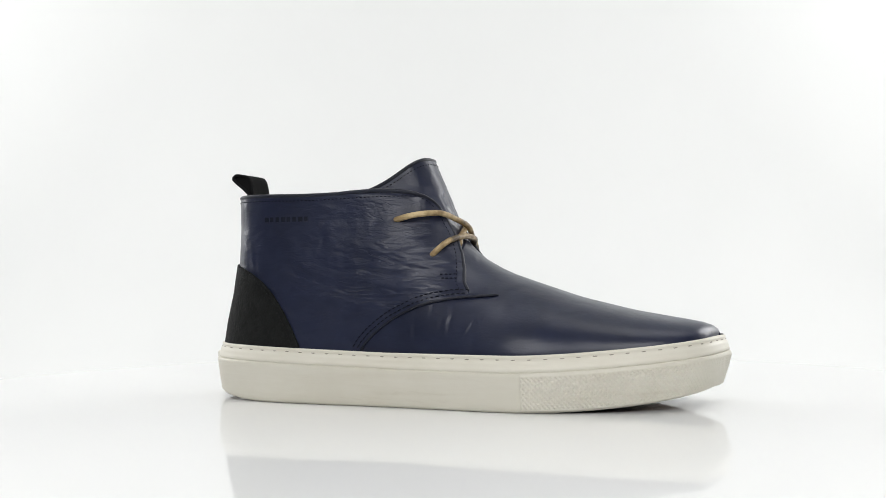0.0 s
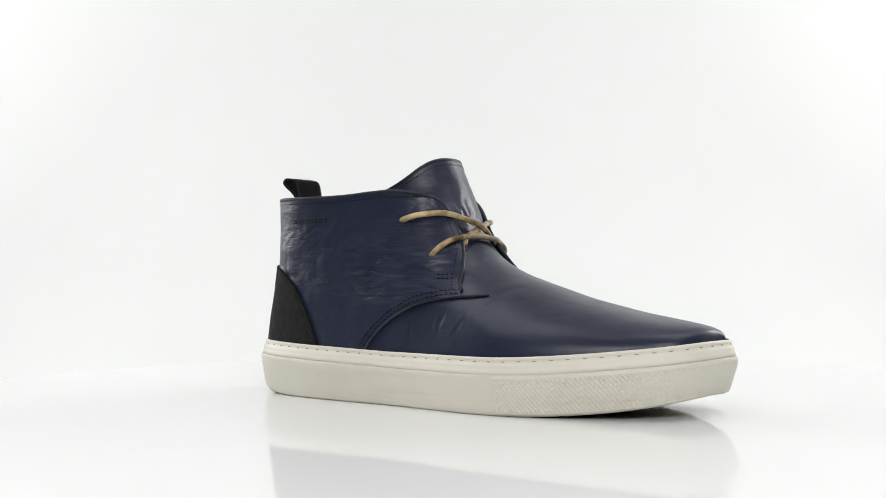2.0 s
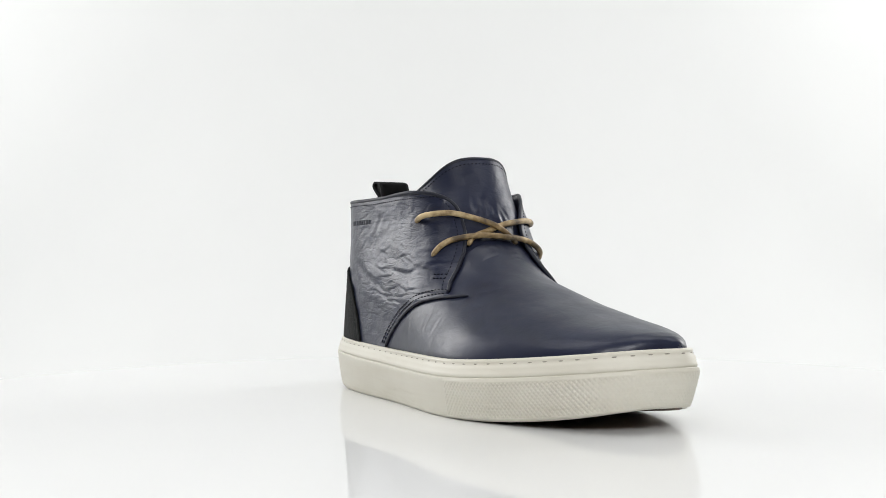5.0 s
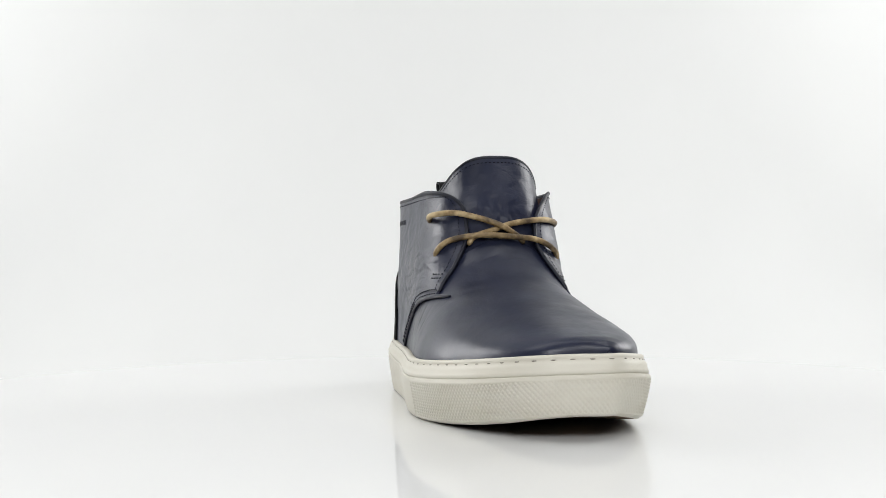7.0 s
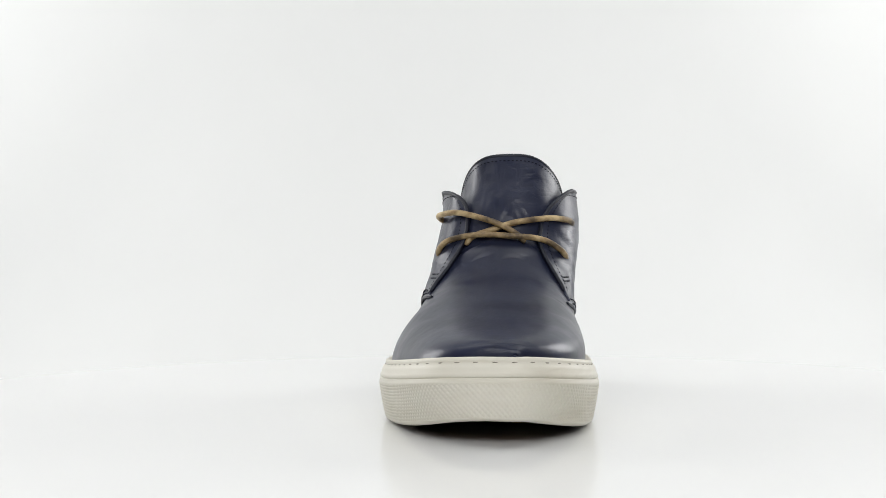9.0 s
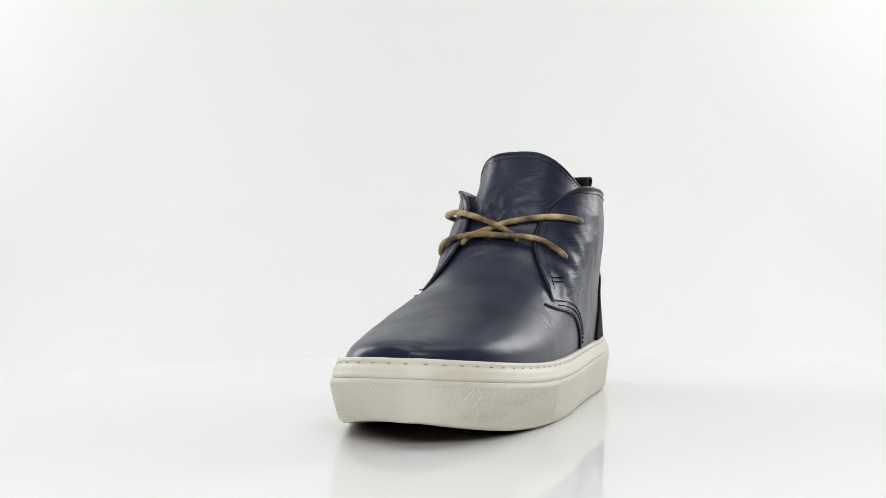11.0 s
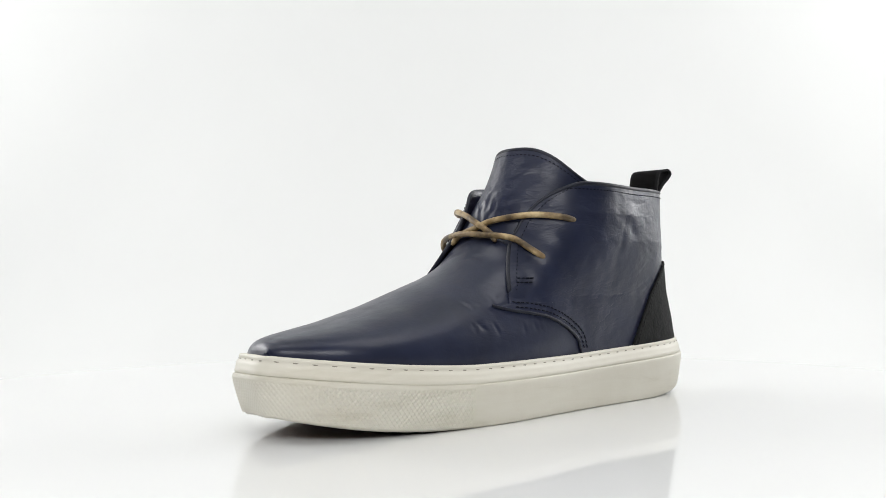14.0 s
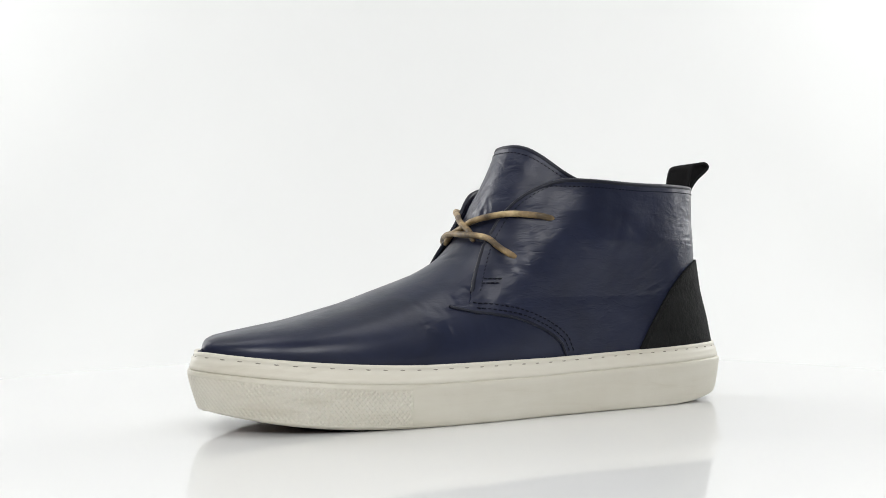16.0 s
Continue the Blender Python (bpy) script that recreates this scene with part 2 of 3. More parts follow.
# ---------- the shoe ----------
# Shoe space: x to the toe, y to the inner side, z up; the turntable's axis is 26 mm to the outer side of its middle line.
AXIS = np.array([0.0, 0.026, 0.0])
OUTLINE = np.array([(0.1505, 0.0116), (0.1565, 0.0218), (0.1215, 0.0526), (0.0597, 0.0571), (0.0165, 0.0554), (-0.0282, 0.0474),
                    (-0.0826, 0.0424), (-0.1305, 0.0379), (-0.1587, 0.0221), (-0.1556, -0.0004), (-0.1467, -0.0280), (-0.1234, -0.0394),
                    (-0.0813, -0.0459), (-0.0279, -0.0467), (0.0192, -0.0545), (0.0555, -0.0572), (0.1055, -0.0420), (0.1470, -0.0216)])


def closed_spline(c, n):
    out, m = [], len(c)
    for i in range(m):
        a, b, d, e = (c[(i + k) % m] for k in range(4))
        for s in np.linspace(0, 1, 40, endpoint=False):
            out.append(((1 - s) ** 3 * a + (3 * s ** 3 - 6 * s * s + 4) * b + (-3 * s ** 3 + 3 * s * s + 3 * s + 1) * d + s ** 3 * e) / 6)
    out = np.array(out)
    # start at the back of the heel, run along the outer side to the toe and back along the inner side
    out = np.roll(out, -int(np.argmin(out[:, 0])), axis=0)
    out = np.vstack([out, out[:1]])
    d = np.concatenate([[0], np.cumsum(np.linalg.norm(np.diff(out, axis=0), axis=1))])
    t = np.linspace(0, d[-1], n, endpoint=False)
    return np.stack([np.interp(t, d, out[:, k]) for k in range(2)], 1)


def eased_outline(curve, sigma):
    """The outline with its tight corners eased along its length."""
    k = np.exp(-0.5 * (np.arange(-3 * sigma, 3 * sigma + 1) / sigma) ** 2)
    k /= k.sum()
    return sum(w * np.roll(curve, i - 3 * sigma, axis=0) for i, w in enumerate(k))


RIDGE = eased_outline(closed_spline(OUTLINE, 720), 3)


def inward(curve):
    t = np.roll(curve, -1, 0) - np.roll(curve, 1, 0)
    t /= np.linalg.norm(t, axis=1)[:, None]
    n = np.stack([-t[:, 1], t[:, 0]], 1)
    mid = curve.mean(0)
    return n if ((mid - curve) * n).sum() > 0 else -n


RIDGE_IN = inward(RIDGE)


def clip01(v):
    return np.clip(v, 0, 1)


def z_bottom(x):
    return -0.0009 + 0.0105 * clip01((x - 0.045) / 0.105) ** 2.2 + 0.0055 * clip01((-0.105 - x) / 0.05) ** 1.8


def z_ridge(x):
    return 0.0205 + 0.0085 * clip01((x - 0.045) / 0.107) ** 1.6 + 0.0033 * clip01((-0.02 - x) / 0.13)


def z_welt(x):
    return 0.0293 + 0.0083 * clip01((x - 0.045) / 0.105) ** 1.5 + 0.0033 * clip01((-0.03 - x) / 0.12)


BASE = RIDGE + RIDGE_IN * 0.0062            # foot of the upper
TOE_AT = int(np.argmax(BASE[:, 0]))
OUTER, INNER = BASE[:TOE_AT + 1], np.vstack([BASE[:1], BASE[:TOE_AT - 1:-1]])


def side_y(half, x):
    o = np.argsort(half[:, 0])
    return np.interp(x, half[o, 0], half[o, 1])


# virtual height of the arch over each station: the instep's profile forwards, straight walls backwards
ARCH_X = [-0.20, -0.10, -0.060, -0.045, -0.0330, -0.0265, -0.0195, -0.0134, -0.0050, 0.001, 0.006, 0.0116, 0.020, 0.030, 0.045, 0.070, 0.100, 0.120, 0.1305, 0.138, 0.1425, 0.1455, 0.1470]
ARCH_Z = [0.60, 0.45, 0.300, 0.225, 0.178, 0.158, 0.1395, 0.1265, 0.106, 0.0955, 0.0885, 0.0832, 0.0778, 0.0728, 0.0675, 0.0588, 0.0512, 0.0477, 0.0460, 0.0446, 0.0430, 0.0406, 0.0370]


def smooth_table():
    """The arch heights with the corners between the stations rounded off."""
    x = np.arange(-0.21, 0.1475, 0.00025)
    z = np.log(np.interp(x, ARCH_X, ARCH_Z))
    for width, stop in ((41, 0.128), (25, 0.128), (7, 0.1425)):
        pad = np.pad(z, width // 2, mode="edge")
        soft = np.convolve(pad, np.ones(width) / width, mode="valid")
        z = np.where(x < stop, soft, z)
    return x, np.exp(z)


FINE_X, FINE_Z = smooth_table()


def arch(x):
    return np.interp(x, FINE_X, FINE_Z)


def arch_at(z):
    """The station whose arch has the height z."""
    return float(np.interp(-z, -FINE_Z, FINE_X))


def ease(v):
    v = clip01(v)
    return v * v * (3 - 2 * v)


def lean(z, x=0.0):
    """The ankle stands over towards the inner side, less so at the heel."""
    return 0.0088 * clip01((z - 0.03) / 0.075) * (-0.28 + 1.28 * ease((x + 0.15) / 0.11))


def skew(points):
    """The laced front is pulled round: outer side forwards, inner side back."""
    p = np.array(points, float)
    amount = 0.15 * ease((p[..., 2] - 0.060) / 0.036) * ease((p[..., 0] + 0.07) / 0.055)
    p[..., 0] -= amount * (p[..., 1] - 0.007)
    return p


def fuller(half, z):
    return 1.0 + (0.105 * clip01((z - 0.06) / 0.03) if half is INNER else 0.025 * clip01((z - 0.045) / 0.02))


def last_y(x, z, half):
    """The side wall of the foot's form at station x and height z."""
    mid = 0.5 * (side_y(OUTER, x) + side_y(INNER, x))
    hw = side_y(half, x) - mid
    z0 = z_welt(x) - 0.002
    k = np.sqrt(np.clip(1 - (clip01((z - z0) / (arch(x) - z0))) ** 2, 0, 1))
    return mid + hw * k * fuller(half, z) + lean(z, x)


BACK_Z = [0.028, 0.045, 0.062, 0.079, 0.100, 0.122]
BACK_X = [0.0, 0.0032, 0.0077, 0.0106, 0.0118, 0.0116]


def ring(half, z, n=400):
    """The form's horizontal outline at height z on one side, from the back to the toe."""
    x = half[:, 0] + np.interp(z, BACK_Z, BACK_X) * ease((-0.035 - half[:, 0]) / 0.10)
    mid = 0.5 * (side_y(OUTER, half[:, 0]) + side_y(INNER, half[:, 0]))
    z0 = z_welt(x) - 0.002
    k = np.sqrt(np.clip(1 - (clip01((z - z0) / (arch(x) - z0))) ** 2, 0, 1))
    y = mid + (half[:, 1] - mid) * k * fuller(half, z) + lean(z, x)
    return x, y


def panel_rows(half, heights, x_end, offset, cols, side, flare=None):
    """Rows of points from the back's middle line to the front limit x_end(z), pushed outwards."""
    rows = []
    for z in heights:
        x, y = ring(half, z)
        end = max(x_end(z), float(x.min()) + 0.00005)
        i = max(int(np.argmax(x > end)), 1)
        f = clip01((end - x[i - 1]) / max(x[i] - x[i - 1], 1e-9))
        px = np.append(x[:i], x[i - 1] + f * (x[i] - x[i - 1]))
        py = np.append(y[:i], y[i - 1] + f * (y[i] - y[i - 1]))
        d = np.concatenate([[0], np.cumsum(np.hypot(np.diff(px), np.diff(py)))])
        t = np.linspace(0, d[-1], cols)
        p = np.stack([np.interp(t, d, px), np.interp(t, d, py)], 1)
        tg = np.gradient(p, axis=0)
        tg /= np.linalg.norm(tg, axis=1)[:, None] + 1e-12
        nr = np.stack([tg[:, 1], -tg[:, 0]], 1) * (1 if side < 0 else -1)
        nr[0] = (-1, 0)
        push = offset + (flare(p[:, 0], z) if flare else 0)
        q = p + nr * np.reshape(push, (-1, 1))
        rows.append(skew(np.column_stack([q, np.full(cols, z)])))
    return np.array(rows)


def panel_normals(g, side):
    du, dv = np.gradient(g, axis=1), np.gradient(g, axis=0)
    n = np.cross(du, dv) * (1 if side < 0 else -1)
    return n / (np.linalg.norm(n, axis=2)[:, :, None] + 1e-12)


def crease_lines(seed, count, u_range, v_range, angle, spread, length, width, depth):
    """Random worn-in folds: place, direction, half length, width and depth of each."""
    rnd = random.Random(seed)
    return [(rnd.uniform(*u_range), rnd.uniform(*v_range), radians(angle + rnd.gauss(0, spread)), rnd.uniform(*length), rnd.uniform(*width),
             rnd.uniform(*depth), rnd.uniform(-9, 9)) for _ in range(count)]


def crease_depth(u, v, lines):
    out = np.zeros_like(u)
    for cu, cv, ang, half, w, d, bow in lines:
        du, dv = u - cu, v - cv
        along = du * math.cos(ang) + dv * math.sin(ang)
        across = -du * math.sin(ang) + dv * math.cos(ang) - bow * along * along + 0.0003 * np.sin(along * 430 + cu * 9000)
        fade = ease(1 - np.abs(along) / half)
        out += d * fade * (0.55 * np.exp(-((across - 1.9 * w) / (1.3 * w)) ** 2) - np.exp(-(across / w) ** 2))
    return out


shoe = new("shoe")
shoe.empty_display_size = 0.05
tagged(shoe, "navy leather chukka sneaker with tan laces and off-white rubber cup sole", "shoe")


# --- sole ---
def sole_ring(inset, z):
    p = RIDGE + RIDGE_IN * np.reshape(inset, (-1, 1))
    return np.column_stack([p, z]) + AXIS


def build_sole():
    x = RIDGE[:, 0]
    zb, zr, zw = z_bottom(x), z_ridge(x), z_welt(x)
    n = len(x)
    low = 0.0030 + 0.0025 * clip01((x - 0.03) / 0.12)      # how far the wall draws in towards the ground
    one = np.ones(n)
    prof = [(low + 0.0025, zb), (low + 0.0008, zb + 0.0003), (low, zb + 0.0012)]
    for f in (0.15, 0.3, 0.45, 0.6, 0.75, 0.88):
        prof.append((low * (1 - f) ** 1.3, zb + (zr - zb) * f))
    prof += [(0.0001 * one, zr - 0.0009), (0.0004 * one, zr - 0.0003), (0.0012 * one, zr), (0.0026 * one, zr)]
    g = np.array([sole_ring(a, z) for a, z in prof])
    mesh_object("sidewall", g.reshape(-1, 3), grid_faces(len(prof), n, wrap=True), RUBBER, shoe, "off-white rubber cup sole wall")
    ledge = 0.0001 + 0.0006 * ease((x - 0.07) / 0.07) + 0.0009 * ease((-0.11 - x) / 0.04)
    wp = [(0.0020 * one, zr - 0.0015), (ledge + 0.0004, zr + 0.0002), (ledge, zr + 0.0010)]
    wp += [(ledge + (0.0026 - ledge) * f, zr + (zw - zr) * f) for f in (0.25, 0.45, 0.60)]
    wp += [(0.0031 * one, zr + (zw - zr) * 0.74), (0.0029 * one, zr + (zw - zr) * 0.82)]
    wp += [(0.0030 * one, zw - 0.0005), (0.0038 * one, zw), (0.0058 * one, zw - 0.0002), (0.0085 * one, zw - 0.0016)]
    g = np.array([sole_ring(a, z) for a, z in wp])
    mesh_object("welt", g.reshape(-1, 3), grid_faces(len(wp), n, wrap=True), WELT_RUBBER, shoe, "off-white rubber welt strip")
    # underside
    bottom = [(low + 0.0030, zb - 0.0003), (low + 0.006, zb - 0.0003), (low + 0.02, zb + 0.0001), (low + 0.0335, zb + 0.0002)]
    rings = [sole_ring(low + 0.0025, zb + 0.0006)] + [sole_ring(a, z + 0.0003) for a, z in bottom]
    g = np.array(rings)
    faces = grid_faces(len(rings), n, wrap=True, flip=True)
    m = (len(rings) - 1) * n
    faces += [(m + i, m + i + 1, m + n - i - 2, m + n - i - 1) for i in range(n // 2 - 1)]
    mesh_object("outsole", g.reshape(-1, 3), faces, OUTSOLE, shoe, "brown rubber outsole")
    # welt stitching
    mid = [(0.0029 * one, zr + (zw - zr) * 0.74)]
    path = sole_ring(*mid[0])
    normals = np.column_stack([-RIDGE_IN, np.zeros(n)])
    stitches("welt_stitching", np.vstack([path, path[:1]]), np.vstack([normals, normals[:1]]), 0.0086, 0.0026, 0.00029, WELT_THREAD, shoe, "grey sunken welt stitches", lift=-0.0001)
    # knurled toe bumper
    keep = [i for i in range(n) if (RIDGE[i, 0] > 0.050 and RIDGE[i, 1] < 0) or (RIDGE[i, 0] > 0.0535 and RIDGE[i, 1] >= 0)]
    path = RIDGE[keep]
    d = np.concatenate([[0], np.cumsum(np.hypot(*np.diff(path, axis=0).T))])
    cols, rows = int(d[-1] / 0.00030), 76
    t = np.linspace(0, d[-1], cols)
    p = np.stack([np.interp(t, d, path[:, k]) for k in range(2)], 1)
    inn = np.stack([np.interp(t, d, RIDGE_IN[keep][:, k]) for k in range(2)], 1)
    px = p[:, 0]
    zb, zr = z_bottom(px), z_ridge(px)
    low = 0.0030 + 0.0025 * clip01((px - 0.03) / 0.12)
    g = []
    for f in np.linspace(0.05, 1.0, rows):
        z = zb + (zr - zb) * f
        a, b = t / 0.0025, (z - zb) / 0.0029
        u, w = (a + b) % 1.0, (a - b) % 1.0
        knob = np.sin(math.pi * u) * np.sin(math.pi * w)
        edge = min(f - 0.05, 0.93 - f) / 0.05
        side = np.minimum(t, d[-1] - t) / 0.0012
        border = clip01(np.minimum(edge, side))
        worn = 1 - 0.55 * ease((px - 0.128) / 0.02)          # rubbed smoother at the tip
        h = 0.0005 + np.where(border >= 1, (0.00050 * clip01(knob * 1.4) - 0.0003) * worn, 0.0)
        h = h - 0.0006 * ease((f - 0.90) / 0.10)
        if f < 0.051 or f > 0.999:
            h = h * 0 - 0.0008
        h = np.where((t < 0.0002) | (t > d[-1] - 0.0002), -0.0008, h)
        draw = low * (1 - f) ** 1.3
        q = p + inn * (draw - h)[:, None]
        g.append(np.column_stack([q, z]) + AXIS)
    sheet("toe_bumper", g, RUBBER, shoe, "off-white rubber toe bumper with diamond knurling")
    # heel tab
    ys = np.linspace(-0.011, 0.015, 15)
    g = []
    for zz, push in ((0.0025, 0.0), (0.0028, 0.0011), (0.008, 0.0013), (0.016, 0.0013), (0.0255, 0.0013), (0.0262, 0.0008), (0.0263, -0.003)):
        row = []
        for y in ys:
            m = np.abs(RIDGE[:, 1] - y) + (RIDGE[:, 0] > 0)
            xx = RIDGE[int(np.argmin(m)), 0]
            f = clip01((zz - 0.003) / 0.02)
            e = -0.0016 if y in (ys[0], ys[-1]) else 0.0
            row.append((xx + 0.003 * (1 - f) ** 1.3 * 0.9 - push - e, y, zz))
        g.append(np.array(row) + AXIS)
    sheet("heel_tab", g, RUBBER, shoe, "smooth off-white rubber heel tab", flip=True)


build_sole()


# --- vamp and tongue ---
def build_front():
    xs = np.concatenate([0.1470 - 0.006 * np.linspace(0, 1, 26) ** 2, np.linspace(0.1405, 0.0035, 155), np.linspace(0.0030, -0.058, 58)])
    th = np.linspace(0, math.pi, 150)
    g = []
    for x in xs:
        yo, yi = side_y(OUTER, x), side_y(INNER, x)
        mid, z0, top = 0.5 * (yo + yi), z_welt(x) - 0.002, arch(x)
        toe = clip01((x - 0.03) / 0.09)
        row = []
        for a in th:
            c, q = math.cos(a), math.sin(a)
            p = 2.0 + (0.3 if c > 0 else 0.75) * toe        # fuller on the inner side
            c2 = math.copysign(abs(c) ** (2 / p), c)
            z = z0 + (top - z0) * q ** (2 / p)
            row.append((x, mid - (yi - yo) / 2 * c2 + lean(z), z))
        g.append(skew(row) + AXIS)
    g = np.array(g)
    vx, vs = g[:, :, 0], g[:, :, 1]
    lines = crease_lines(32, 9, (0.005, 0.016), (0.018, 0.055), 88, 10, (0.004, 0.010), (0.0006, 0.0011), (0.00012, 0.00028))
    lines += crease_lines(33, 8, (0.010, 0.075), (-0.020, 0.005), 40, 25, (0.010, 0.022), (0.0016, 0.0028), (0.00006, 0.00016))
    g = g - panel_normals(g, -1) * crease_depth(vx, vs, lines)[:, :, None] * -1.0 * np.sign((panel_normals(g, -1) * np.array([0, 0, 1.0])).sum(2).mean())
    # short upright wrinkles on the outer wall, just in front of the seam
    lines = crease_lines(34, 12, (-0.016, 0.030), (0.036, 0.056), 64, 18, (0.004, 0.011), (0.0008, 0.0016), (0.00010, 0.00026))
    wall = clip01((-0.004 - g[:, :, 1]) / 0.012)
    g[:, :, 1] -= crease_depth(g[:, :, 0], g[:, :, 2], lines) * wall
    # crinkles on the inner wall below the lacing
    lines = crease_lines(31, 30, (-0.004, 0.052), (0.040, 0.066), 30, 36, (0.003, 0.009), (0.0007, 0.0014), (0.00012, 0.00032))
    wall = clip01((g[:, :, 1] - 0.048) / 0.012)
    g[:, :, 1] += crease_depth(g[:, :, 0], g[:, :, 2], lines) * wall
    flat = g.reshape(-1, 3)
    faces = [f for f in grid_faces(len(xs), len(th)) if not any(flat[i, 0] < 0.0033 + 0.15 * 0.03 and flat[i, 2] > 0.066 and xs[i // len(th)] < 0.0034 for i in f)]
    used = sorted({i for f in faces for i in f})
    index = {k: i for i, k in enumerate(used)}
    vamp = mesh_object("vamp", flat[used], [tuple(index[i] for i in f) for f in faces], NAVY_VAMP, shoe, "smooth burnished navy leather vamp")
    mod = vamp.modifiers.new("thickness", "SOLIDIFY")
    mod.thickness, mod.offset = 0.0016, -1.0
    # tongue: level curves of the same form, rounded off at the top
    aa = np.sin(np.linspace(-1.29, 1.20, 100))
    g = []
    for f in np.linspace(0, 1, 100):
        row = []
        for a in aa:
            edge = 0.1402 - 0.0197 * (abs(a / 0.92) ** 4 if a < 0 else (a / 0.90) ** 2.8)
            z = 0.079 + (edge - 0.079) * f
            x = 0.01
            for _ in range(3):
                z0 = z_welt(x) - 0.002
                x = arch_at(z0 + (z - z0) / math.sqrt(1 - a * a))
            mid = 0.5 * (side_y(OUTER, x) + side_y(INNER, x))
            hw = (0.5 * (side_y(INNER, x) - side_y(OUTER, x)) - 0.0022) * (1 - (0.08 if a < 0 else 0.17) * ease((z - 0.088) / 0.035))
            row.append((x - 0.0004 + 0.0024 * ease((z - 0.090) / 0.02), mid + hw * a + lean(z) + 0.0040 * ease((z - 0.090) / 0.035), z))
        g.append(skew(row) + AXIS)
    g = np.array(g)
    lines = crease_lines(41, 14, (0.022, 0.052), (0.100, 0.112), 95, 14, (0.004, 0.010), (0.0009, 0.0016), (0.00015, 0.00040))
    lines += crease_lines(42, 8, (0.015, 0.062), (0.112, 0.134), 15, 30, (0.006, 0.016), (0.0012, 0.0024), (0.00006, 0.00018))
    g = g + panel_normals(g, -1) * crease_depth(g[:, :, 1], g[:, :, 2], lines)[:, :, None]
    tongue = sheet("tongue", g, NAVY, shoe, "navy leather tongue with stitched edge", thick=0.0026)
    n = panel_normals(g, -1)
    row = 94
    stitches("tongue_stitching", g[row] , n[row], 0.0024, 0.0017, 0.0003, THREAD, tongue)
    tube("tongue_edge", g[-1] + n[-1] * -0.0010, 0.0014, NAVY_EDGE, tongue, "dark folded tongue edge", sides=8)


build_front()


# --- quarters ---
def curve_of(points):
    zs, xs = [p[0] for p in points], [p[1] for p in points]
    return lambda z: float(np.interp(z, zs, xs))


def facing(half, side, seam, edge, turn):
    """Front limit of a quarter: the curved seam below the height turn, the laced edge at a cross position above it."""
    low, high = curve_of(seam), curve_of(edge)

    def limit(z):
        if z <= turn:
            return low(z)
        x, y = ring(half, z)
        at = np.nonzero(side * (y - high(z)) >= 0)[0]
        i = min(int(at[-1]), len(x) - 2)
        f = clip01((high(z) - y[i]) / (y[i + 1] - y[i] + 1e-12))
        return float(x[i] + f * (x[i + 1] - x[i]))
    return limit


SEAM_OUTER = [(0.027, -0.0465), (0.0298, -0.0451), (0.0340, -0.0425), (0.0388, -0.0381), (0.0435, -0.0325), (0.048, -0.0261), (0.0515, -0.0195), (0.0547, -0.0126), (0.0575, -0.0035),
              (0.0594, 0.0073), (0.0604, 0.0165), (0.0610, 0.0290), (0.0613, 0.0320), (0.0616, 0.0318)]
EDGE_OUTER = [(0.0616, -0.0330), (0.0640, -0.0312), (0.0680, -0.0285), (0.0760, -0.0220), (0.0840, -0.0168), (0.0900, -0.0140), (0.0965, -0.0122), (0.1060, -0.0118), (0.1110, -0.0128),
              (0.1140, -0.0145), (0.1165, -0.0172), (0.1182, -0.0205), (0.1193, -0.0240), (0.1199, -0.0270)]
SEAM_INNER = [(0.027, -0.0385), (0.0308, -0.0375), (0.0366, -0.0345), (0.0405, -0.0295), (0.0443, -0.0225), (0.0475, -0.0150), (0.0506, -0.0060), (0.0525, 0.0050),
              (0.0540, 0.0165), (0.0556, 0.0235), (0.0568, 0.0285), (0.0574, 0.0290)]
EDGE_INNER = [(0.0574, 0.0425), (0.0600, 0.0412), (0.0660, 0.0385), (0.0750, 0.0330), (0.0810, 0.0297), (0.0870, 0.0272), (0.0930, 0.0268), (0.0990, 0.0275), (0.1050, 0.0297), (0.1100, 0.0325),
              (0.1140, 0.0357), (0.1170, 0.0388), (0.1190, 0.0415), (0.1203, 0.0440)]
FRONT_OUTER = facing(OUTER, -1, SEAM_OUTER, EDGE_OUTER, 0.0616)
FRONT_INNER = facing(INNER, 1, SEAM_INNER, EDGE_INNER, 0.0574)


def flap_flare(front):
    def push(x, z):
        near = clip01(1 - (front(z) - x) / 0.022)
        return 0.0016 * near ** 2 * clip01((z - 0.064) / 0.02)
    return push


